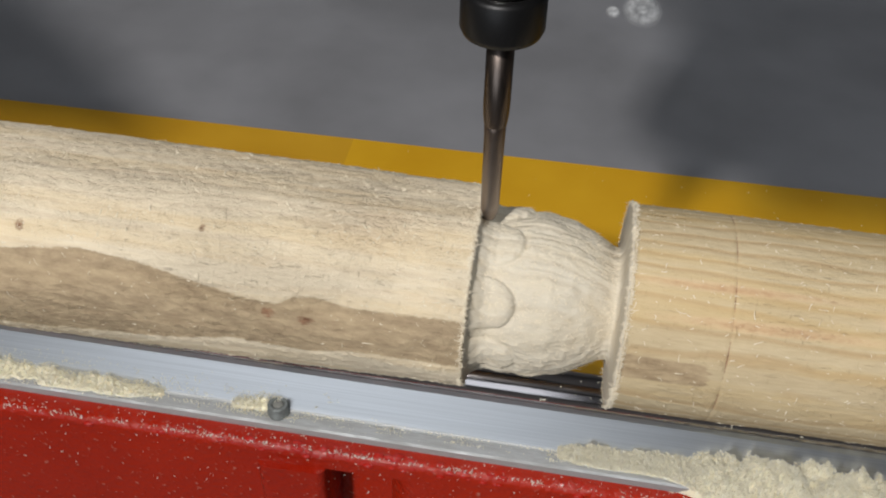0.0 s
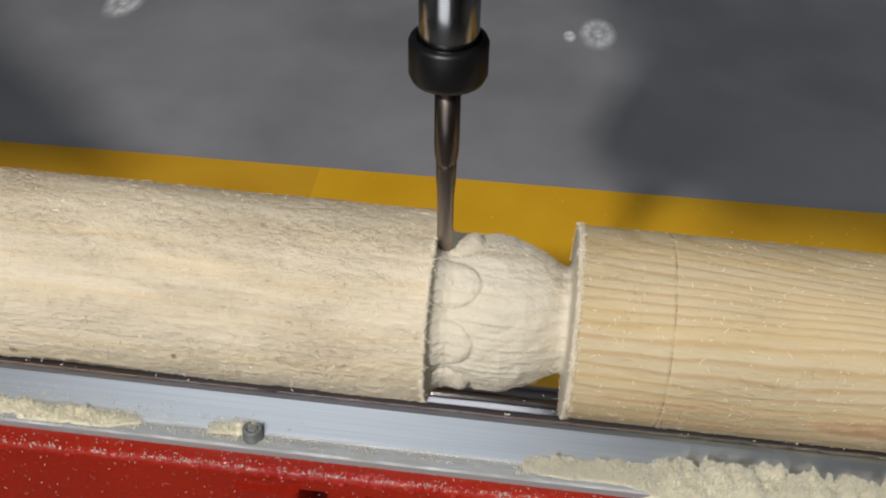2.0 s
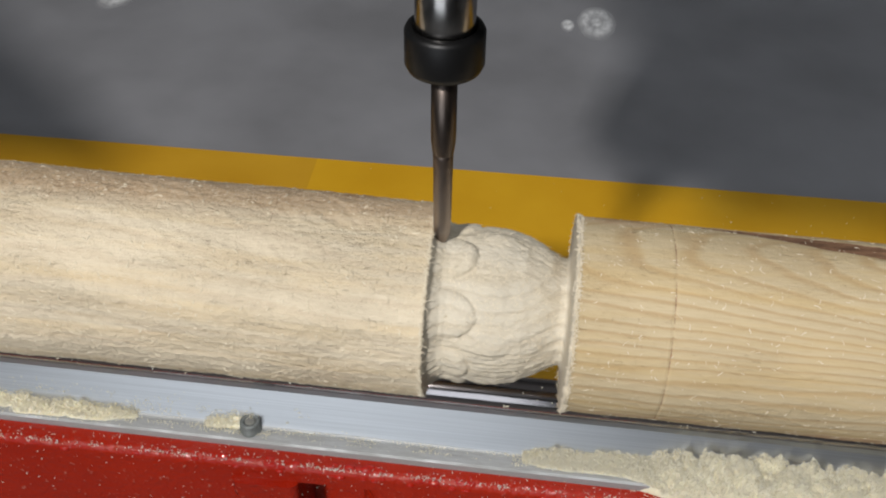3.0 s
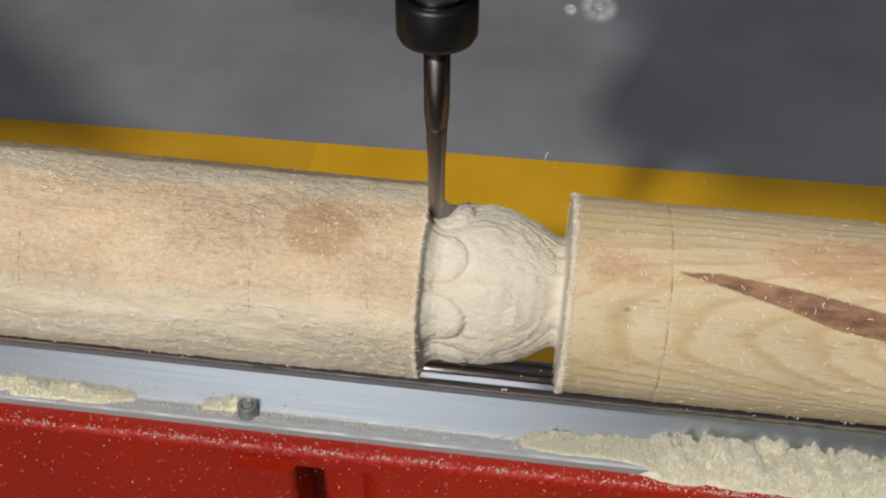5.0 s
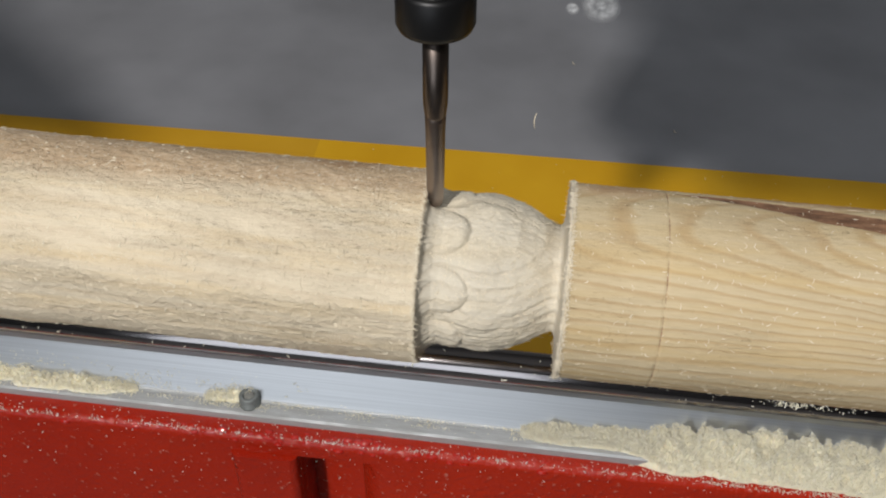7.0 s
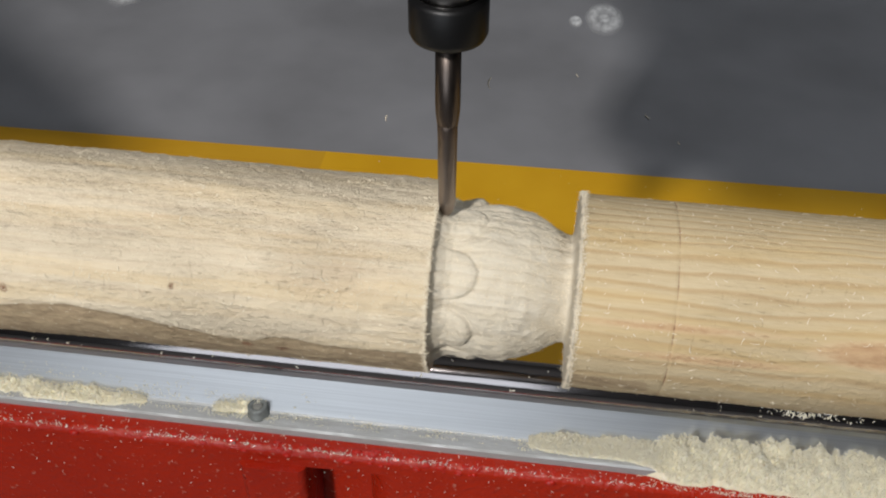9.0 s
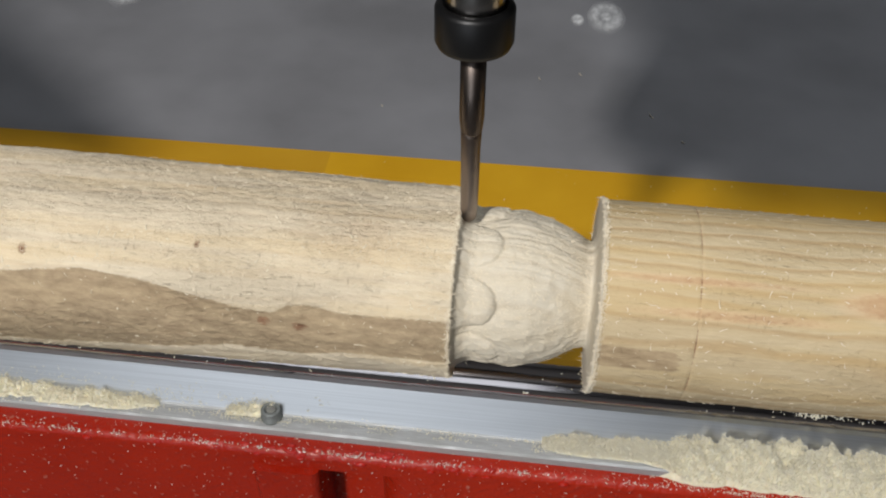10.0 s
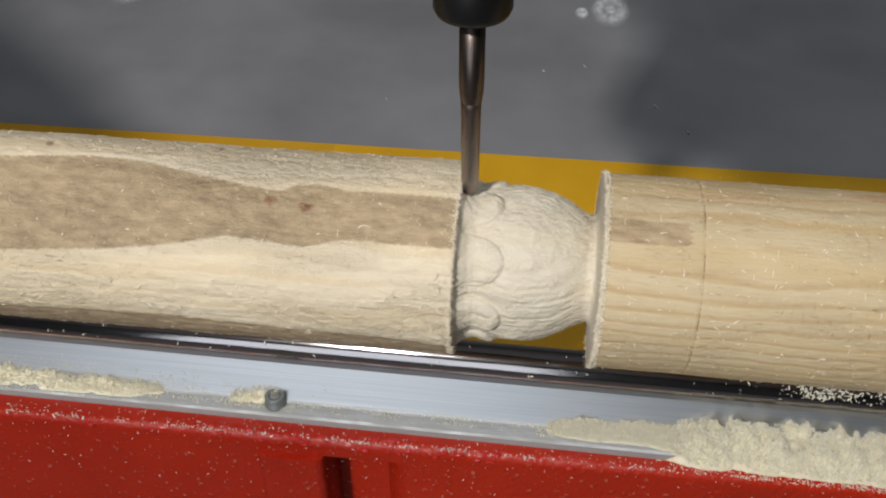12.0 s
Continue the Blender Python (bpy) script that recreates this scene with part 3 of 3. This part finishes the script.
BROWN2_TOP = [(-0.3, 240.5), (-0.138, 242.0), (-0.092, 242.0), (-0.056, 247.0), (-0.02, 249.5), (0.0, 254.5)]
RIDGE = [(-0.30, 54), (-0.131, 59), (-0.0985, 62.2), (-0.0686, 65), (-0.0424, 66.2), (-0.0166, 68.7), (0.0, 69)]
WEDGE_TOP = [(0.070, -31.5), (0.083, -32.5), (0.102, -28), (0.1175, -23), (0.128, -19), (0.20, 5)]
WEDGE_LOW = [(0.070, -31.5), (0.0866, -24), (0.102, -16), (0.115, -8), (0.128, -4.5), (0.20, 30)]


def inside(b, low, high, soft):
    """1 between two angles, fading over soft degrees."""
    b = (b - low + 180) % 360 - 180
    w = (high - low) / 2
    return min(1.0, max(0.0, 0.5 + (w - abs(b - w)) / soft))


def blob(x, b, cx, cb, rx, rb):
    d = ((x - cx) / rx) ** 2 + ((((b - cb) + 180) % 360 - 180) / rb) ** 2
    return max(0.0, 1.0 - d * 0.5)


def left_stain_shade(x, b):
    b += 19 * x
    brown = inside(b, lerp_table(x, BROWN_TOP), lerp_table(x, BROWN_LOW), 5)
    brown = max(brown, 0.95 * inside(b, lerp_table(x, BROWN2_TOP), 276, 6))
    knots = max(blob(x, b, -0.0485, 168.3, 0.0030, 3.5), blob(x, b, -0.0597, 166, 0.0024, 4), blob(x, b, -0.1350, 134, 0.0016, 4), blob(x, b, -0.0810, 124, 0.0012, 3))
    cracks = 0.0
    for cx, lo, hi in ((-0.123, -24, 9), (-0.0525, -19, 13), (-0.0175, -12, 5), (-0.089, 3, 14)):
        if abs(x - cx - 0.0003 * math.sin(b * 0.3)) < 0.00042:
            cracks = max(cracks, 0.50 * inside(b, lo, hi, 4))
    orange = max(blob(x, b, -0.033, -39, 0.012, 18), 0.55 * blob(x, b, -0.105, -40, 0.03, 9), 0.42 * blob(x, b, -0.08, -36, 0.055, 20), 0.5 * blob(x, b, -0.045, -10, 0.035, 8), 0.25 * blob(x, b, -0.03, 110, 0.02, 16))
    orange = max(orange, 0.47 * inside(b, -66, 6 - 60 * max(0.0, x + 0.06), 20))
    for cx, cb, rx in ((-0.150, 80, 0.020), (-0.088, 84, 0.012), (-0.045, 89, 0.010), (-0.105, 93, 0.030)):
        orange = max(orange, 0.30 * blob(x, b, cx, cb, rx, 1.5))
    # the last value is painted shade between the ridge and 101 degrees
    return brown, max(0.66 * knots, cracks), orange, inside(b, lerp_table(x, RIDGE), 101, 5)


def right_stain(x, b):
    b += 19 * x
    brown = 1.05 * inside(b, 162 + 60 * max(0, x - 0.041), 176.5, 4) * min(1.0, max(0.0, (0.0672 - x) / 0.004 + 0.25 * math.sin(b * 1.7)))
    wedge = inside(b, lerp_table(x, WEDGE_TOP), lerp_table(x, WEDGE_LOW), 3) if x > 0.071 else 0.0
    if abs(x - 0.0693) < 0.00018:
        wedge = max(wedge, 0.46 + 0.10 * math.sin(b * 0.21))
    orange = max(0.9 * blob(x, b, 0.125, -45, 0.03, 16), 0.6 * blob(x, b, 0.055, -30, 0.014, 14), 0.9 * blob(x, b, 0.132, 128, 0.02, 8), 0.6 * blob(x, b, 0.08, 140, 0.03, 3), 0.6 * blob(x, b, 0.07, 122, 0.03, 2.5))
    return brown, wedge, orange


def turned(name, xs, steps, radius, stain_shade, mat, parent, label):
    """A body of revolution about x with its own radius at every place, its ends closed, and a layer of stains and
    painted shade.
    """
    verts, faces, tint = [], [], []
    for x in xs:
        for k in range(steps):
            b = 360.0 * k / steps
            r, a = radius(x, b), math.radians(b)
            verts.append((x, r * math.cos(a), r * math.sin(a)))
            tint.append((tuple(stain_shade(x, b)) + (0.0,))[:4])
    for i in range(len(xs) - 1):
        for k in range(steps):
            a, j = i * steps + k, i * steps + (k + 1) % steps
            faces.append((a, j, j + steps, a + steps))
    for end, x in ((0, xs[0]), ((len(xs) - 1) * steps, xs[-1])):
        mid = len(verts)
        verts.append((x, 0, 0))
        tint.append((0, 0, 0, 0))
        for k in range(steps):
            a, j = end + k, end + (k + 1) % steps
            faces.append((mid, j, a) if end == 0 else (mid, a, j))
    ob = from_lists(name, verts, faces, mat, parent, label)
    layer = ob.data.color_attributes.new("stain_shade", "FLOAT_COLOR", "POINT")
    layer.data.foreach_set("color", np.array(tint, dtype=np.float32).ravel())
    return ob


def ring_point(x, b, s):
    a = math.radians(b)
    return Vector((x * s, math.cos(a) * LOG_R * s, math.sin(a) * LOG_R * s))


def left_radius(x, b):
    brown, dark, _, _ = left_stain_shade(x, b)
    r = 0.0313 + 0.00028 * fbm(ring_point(x, b, 45)) + 0.00027 * fbm(ring_point(x, b, 330), 3)
    r += 0.0009 * math.exp(-((x + 0.14) / 0.03) ** 2) * (0.3 + 0.7 * fbm(ring_point(x, b, 30)))
    r += 0.00030 * max(0.0, fbm(ring_point(x, b, 70), 3)) * fbm(ring_point(x, b, 520), 2)
    swell = 0.0016 * inside(b, 200, 262, 40) + 0.0004 * inside(b, 262, 435, 40) - 0.0012 * inside(b, 82, 128, 30)
    r += swell * min(1.0, max(0.0, (-x - 0.03) / 0.12)) ** 0.8
    ridge = lerp_table(x, RIDGE)
    for low, high, flat in ((22, ridge, 0.25), (ridge, 101, 0.6)):
        if low < b < high:
            r += flat * LOG_R * (math.cos(math.radians((high - low) / 2)) / math.cos(math.radians(b - (low + high) / 2)) - 1)
    r += 0.0006 * max(0.0, 1 - abs(b - ridge) / 36)
    r -= 0.00055 * brown + 0.0007 * max(0.0, dark - 0.4)
    return r - 0.0009 * max(0.0, (x + 0.0032) / 0.0008) ** 2


def right_radius(x, b):
    _, dark, _ = right_stain(x, b)
    r = LOG_R + 0.0002 * fbm(ring_point(x, b, 50)) + 0.0001 * fbm(ring_point(x, b, 400), 3) - 0.00035 * dark
    return r + 0.0006 * math.exp(-((x - 0.0410) / 0.0006) ** 2)


NECK = [(-0.0050, 0.0295), (-0.0030, 0.0287), (-0.0015, 0.0264), (0.001, 0.0245), (0.003, 0.0239), (0.007, 0.0244), (0.013, 0.0250), (0.0199, 0.0246), (0.0257, 0.0232), (0.0304, 0.0211), (0.0338, 0.0190), (0.0370, 0.0173),
        (0.0388, 0.0170), (0.0395, 0.0178), (0.0400, 0.0210), (0.0402, 0.0255), (0.0404, 0.0305), (0.0406, 0.0315), (0.0410, 0.0317)]


def neck_radius(x, b):
    """The carved band: a ball with a ring of eight rounded petals whose tips stand proud, and growth-ring steps."""
    r = lerp_table(x, NECK)
    turn = (b - 13) / 45.0
    k = math.floor(turn + 0.5) % 8
    phase = turn + 0.5 - math.floor(turn + 0.5) - 0.5
    big = 1.0 + 0.22 * math.sin(k * 2.4 + 1.0)
    reach = 0.0112 + 0.0009 * math.sin(k * 1.7)
    u = max(0.0, (x - 0.0015) / (reach - 0.0015))
    width = 0.41 * math.sqrt(1 - u * u) if u < 1 else 0.0
    out = (x + 0.004) / (reach + 0.004)
    if width > 0.01 and abs(phase) < width:
        dome = (1 - (phase / width) ** 2) ** 0.7 * (1 - u ** 5)
        hollow = 1 - 0.35 * math.exp(-((out - 0.55) / 0.2) ** 2 - (phase / 0.16) ** 2)
        r += big * dome * hollow * (0.0007 + 0.0015 * max(0.0, out) ** 1.3)
    elif x < reach + 0.008:
        d = math.hypot(max(0.0, x - reach), 0.018 * max(0.0, abs(phase) - width) if x < reach else 0.010 * abs(phase))
        r -= 0.0006 * big * math.exp(-(d / 0.0026) ** 2) * ease(-0.005, 0.002, x)
    # a second row of low leaf tips between the petals
    r += 0.0008 * math.exp(-((x - 0.0165) / 0.0035) ** 2) * math.cos(math.radians(4 * (b - 13) + 90)) ** 8
    ringed = math.hypot(r * math.cos(math.radians(b)) + 0.060, r * math.sin(math.radians(b)) - 0.012) + 0.0016 * noise.noise(ring_point(x, b, 40))
    r += 0.00006 * math.sin(ringed * 2 * math.pi * 470) * ease(0.006, 0.014, x)
    r += 0.00042 * fbm(ring_point(x, b, 170)) + 0.00016 * fbm(ring_point(x, b, 700), 3)
    if x > 0.0403:
        r += 0.0006 * fbm(ring_point(0.04, b, 420), 3)
    return r


def spread(x0, x1, step):
    n = max(2, int(round((x1 - x0) / step)))
    return [x0 + (x1 - x0) * k / n for k in range(n + 1)]


turned("rough_blank", spread(-0.42, -0.21, 0.004) + spread(-0.2095, -0.0028, 0.0008), 260, left_radius, left_stain_shade, PINE_ROUGH, log, "rough-turned pine with brown unplaned faces")
turned("carved_neck", spread(-0.0060, 0.0396, 0.00045) + [0.0399, 0.0402, 0.0405, 0.0407, 0.0409, 0.0410], 480, neck_radius, lambda x, b: (0, 0, 0), PINE_FRESH, log, "pale freshly carved ball with a ring of petals")
turned("turned_stub", spread(0.04105, 0.0689, 0.0008) + [0.06915, 0.0693, 0.06945] + spread(0.0697, 0.21, 0.0008) + spread(0.2105, 0.42, 0.004), 260, right_radius, right_stain, PINE_STUB, log, "turned pine with a pencil line and a dark red resin streak")


def fibres(name, count, seed, place, length, parent, label, fat=1.0):
    """Torn wood fibres: thin bent slivers standing off the surface."""
    rnd = random.Random(seed)
    verts, faces = [], []
    for _ in range(count):
        x, b, r = place(rnd)
        a = math.radians(b)
        out = Vector((0, math.cos(a), math.sin(a)))
        along = Vector((rnd.gauss(0, 1), 0, 0)) + Vector((0, -math.sin(a), math.cos(a))) * rnd.gauss(0, 1)
        along.normalize()
        size = length * rnd.lognormvariate(-0.25, 0.45)
        lift = rnd.uniform(0.05, 0.8)
        side = along.cross(out)
        bend = rnd.gauss(0, 1.2)
        p = Vector((x, 0, 0)) + out * (r - 0.0001)
        thick = fat * rnd.uniform(0.00007, 0.00018)
        base, steps = len(verts), 5
        for k in range(steps + 1):
            f = k / steps
            way = along * math.cos(bend * f) + side * math.sin(bend * f)
            if k:
                p = p + (way + out * lift * (1 - 1.5 * f)) * (size / steps)
            w = way.cross(out) * thick * (1 - 0.7 * f)
            verts.extend((p - w, p + w, p + out * thick * 0.8 * (1 - 0.7 * f)))
        for k in range(steps):
            c = base + 3 * k
            faces += [(c, c + 1, c + 4, c + 3), (c + 1, c + 2, c + 5, c + 4), (c + 2, c, c + 3, c + 5)]
        c = base + 3 * steps
        faces.append((c, c + 1, c + 2))
    return from_lists(name, verts, faces, FUZZ, parent, label, False, "stuff")


def on_left(rnd):
    x, b = rnd.uniform(-0.20, -0.0035), rnd.uniform(0, 360)
    while left_stain_shade(x, b)[0] > 0.4 and rnd.random() < 0.85:
        x, b = rnd.uniform(-0.20, -0.0035), rnd.uniform(0, 360)
    return x, b, left_radius(x, b)


def on_right(rnd):
    x, b = 0.042 + 0.15 * rnd.random(), rnd.uniform(0, 360)
    return x, b, right_radius(x, b)


def on_edges(rnd):
    b = rnd.uniform(0, 360)
    x = rnd.choice((-0.0034, 0.0412, 0.0412)) + rnd.gauss(0, 0.0004)
    return x, b, left_radius(x, b) if x < 0 else right_radius(x, b)


def on_neck(rnd):
    x, b = rnd.uniform(0.0, 0.039), rnd.uniform(0, 360)
    return x, b, neck_radius(x, b)


fibres("torn_fibre", 11000, 1, on_left, 0.0012, log, "short torn pine fibres", 0.8)
fibres("torn_flake", 2600, 11, on_left, 0.0011, log, "lifted flakes of torn grain", 2.4)
fibres("torn_fibre", 1900, 2, on_right, 0.0013, log, "short curled pine fibres", 1.3)
fibres("torn_fibre", 7000, 3, on_edges, 0.0009, log, "frayed fibres along the cut edges", 1.1)
fibres("torn_fibre", 7500, 4, on_neck, 0.0011, log, "fine fuzz on the carved ball", 0.8)

# ---- the router spindle ----
SPIN_X, SPIN_Z = -0.0004, 0.0265
spindle = thing("router_spindle", "black collet nut and tapered bit on a router spindle", "router spindle", (SPIN_X, 0, SPIN_Z))
body = lathe([(0.0, 0.1010), (0.012, 0.1010), (0.012, 0.1023), (0.036, 0.1023), (0.039, 0.1035), (0.040, 0.1055), (0.040, 0.30), (0.0, 0.30)], 96)
part("motor_body", body, MOTOR, spindle, "dark round spindle motor housing")
turning = part("spindle_shaft", lathe([(0.0, 0.070), (0.0078, 0.070), (0.0080, 0.0705), (0.0080, 0.1024), (0.0, 0.1024)], 64), STEEL, spindle, "bare steel spindle nose")
nut = lathe([(0.0036, 0.0605), (0.0085, 0.0605), (0.0100, 0.0612), (0.0107, 0.0628), (0.0107, 0.0718), (0.0102, 0.0728), (0.0090, 0.0733), (0.0084, 0.0731), (0.0081, 0.0715)], 72)
collet_nut = part("collet_nut", nut, BLACK, spindle, "blackened steel collet nut")
cutter = lathe([(0.0, 0.0), (0.0012, 0.0002), (0.0021, 0.0011), (0.0025, 0.0026), (0.00265, 0.0060), (0.0028, 0.0200), (0.0029, 0.0270), (0.0030, 0.0315), (0.0031, 0.0352), (0.0, 0.0356)], 48)
for v in cutter.verts:
    if 0.001 < v.co.z < 0.034:
        a = math.atan2(v.co.y, v.co.x) + v.co.z * 210
        k = 1 - 0.14 * max(0.0, math.cos(2 * a)) ** 2 * min(1.0, (0.034 - v.co.z) / 0.006)
        v.co.x, v.co.y = v.co.x * k, v.co.y * k
router_bit = part("bit", cutter, CARBIDE, spindle, "tapered carbide carving cutter")
shank = part("shank", lathe([(0.0, 0.0315), (0.0026, 0.0316), (0.0031, 0.0335), (0.0035, 0.0370), (0.0036, 0.0400), (0.0036, 0.064), (0.0, 0.064)], 48), SHANK, spindle, "dark polished tool shank")


# ---- wood chips thrown off by the cutter ----
def chip(length, width, bend):
    """A thin curled shaving."""
    bm = bmesh.new()
    rows = []
    for k in range(9):
        f = k / 8 - 0.5
        a = bend * f
        c = Vector((length / bend * math.sin(a), 0.0, length / bend * (1 - math.cos(a))))
        w = width * (1 - 2.6 * f * f)
        rows.append([bm.verts.new(c + Vector((0, s * w, d))) for s, d in ((-1, 0), (1, 0), (1, 0.00012), (-1, 0.00012))])
    for a, b in zip(rows, rows[1:]):
        for k in range(4):
            bm.faces.new((a[k], a[(k + 1) % 4], b[(k + 1) % 4], b[k]))
    bm.faces.new(rows[0][::-1])
    bm.faces.new(rows[-1])
    bmesh.ops.recalc_face_normals(bm, faces=bm.faces)
    ob = part("wood_chip", bm, FUZZ)
    return tagged(ob, "thin curled pine shaving thrown off by the cutter", "wood chip", "flying wood chips")


# seconds of the throw, a place on its way, and where it comes to rest
THROWS = [(1.5, (-0.0184, 0.03, 0.0374), (-0.06, 0.20, YEL_Z + 0.0004), 0.0075, 2.2), (5.0, (0.0314, 0.06, 0.0075), (0.09, 0.24, YEL_Z + 0.0004), 0.0050, 1.4),
          (7.0, (0.0271, 0.05, 0.0253), (0.10, 0.36, BED_Z + 0.0004), 0.0065, 0.9), (9.0, (0.0080, 0.04, 0.0494), (0.02, 0.40, BED_Z + 0.0004), 0.0045, 1.8),
          (6.0, (0.0095, 0.04, 0.0470), (0.05, 0.41, BED_Z + 0.0004), 0.0050, 1.2), (6.0, (0.0150, 0.04, 0.0340), (0.12, 0.33, BED_Z + 0.0004), 0.0040, 2.4), (9.0, (-0.0260, 0.04, 0.0330), (-0.09, 0.35, BED_Z + 0.0004), 0.0030, 1.1)]
chips = [chip(length, 0.00035, bend) for _, _, _, length, bend in THROWS]


# ---- what moves ----
TURN = [(0, 0), (0.5, 14.6), (1, 30), (1.5, 47), (2, 60), (2.5, 73.1), (3, 88), (4, 119), (4.8, 146.8), (5.0, 152), (5.15, 153), (5.3, 151.2), (5.5, 146.3), (6, 130.1), (6.5, 112.5), (7, 96.5), (8, 64),
        (9, 32), (9.5, 21.1), (10, 3.6), (10.5, -14.2), (11, -20.7), (11.5, -41.8), (12, -52.8)]
LIFT = [(0, 0.00085), (0.5, -0.00100), (1, -0.00060), (1.5, -0.00120), (2, -0.00130), (2.5, 0.00000), (3, -0.00100), (5, 0.00040), (5.5, -0.00070), (6, -0.00035), (6.5, -0.00010), (7, -0.00085), (9, 0.00020), (9.5, 0.00065), (10, 0.00015), (10.5, 0.00100), (11, 0.00030), (11.5, 0.00120), (12, 0.00025)]


# the log's axis lies half a degree out of level with the rail
TILT = Matrix.Translation((0.015, 0, 0)) @ Matrix.Rotation(0.0095, 4, Vector((0.0, 0.73, -0.68))) @ Matrix.Translation((-0.015, 0, 0))


def motions():
    walk(log, [(t, TILT @ pose(0, 0, 0, a, 0, 0)) for t, a in TURN])
    walk(spindle, [(t, pose(SPIN_X, 0, SPIN_Z + dz)) for t, dz in LIFT])
    for ob, (t, way, rest, length, bend) in zip(chips, THROWS):
        start = pose(-0.0036, 0.0016, 0.0262, 20, 60, 30)
        walk(ob, [(0, start), (t - 0.1, start), (t, pose(*way, 40, 95, 70)), (t + 0.1, pose((way[0] + rest[0]) / 2, (way[1] + rest[1]) / 2, way[2] - 0.02, 20, 50, 100)),
                  (t + 0.3, pose(*rest, 0, 0, 120)), (12.0, pose(*rest, 0, 0, 120))])
    for turner in (turning, collet_nut, router_bit, shank):
        walk(turner, [(k / FPS, pose(0, 0, 0, 0, 0, -80.0 * k)) for k in range(12 * FPS + 1)])


motions()
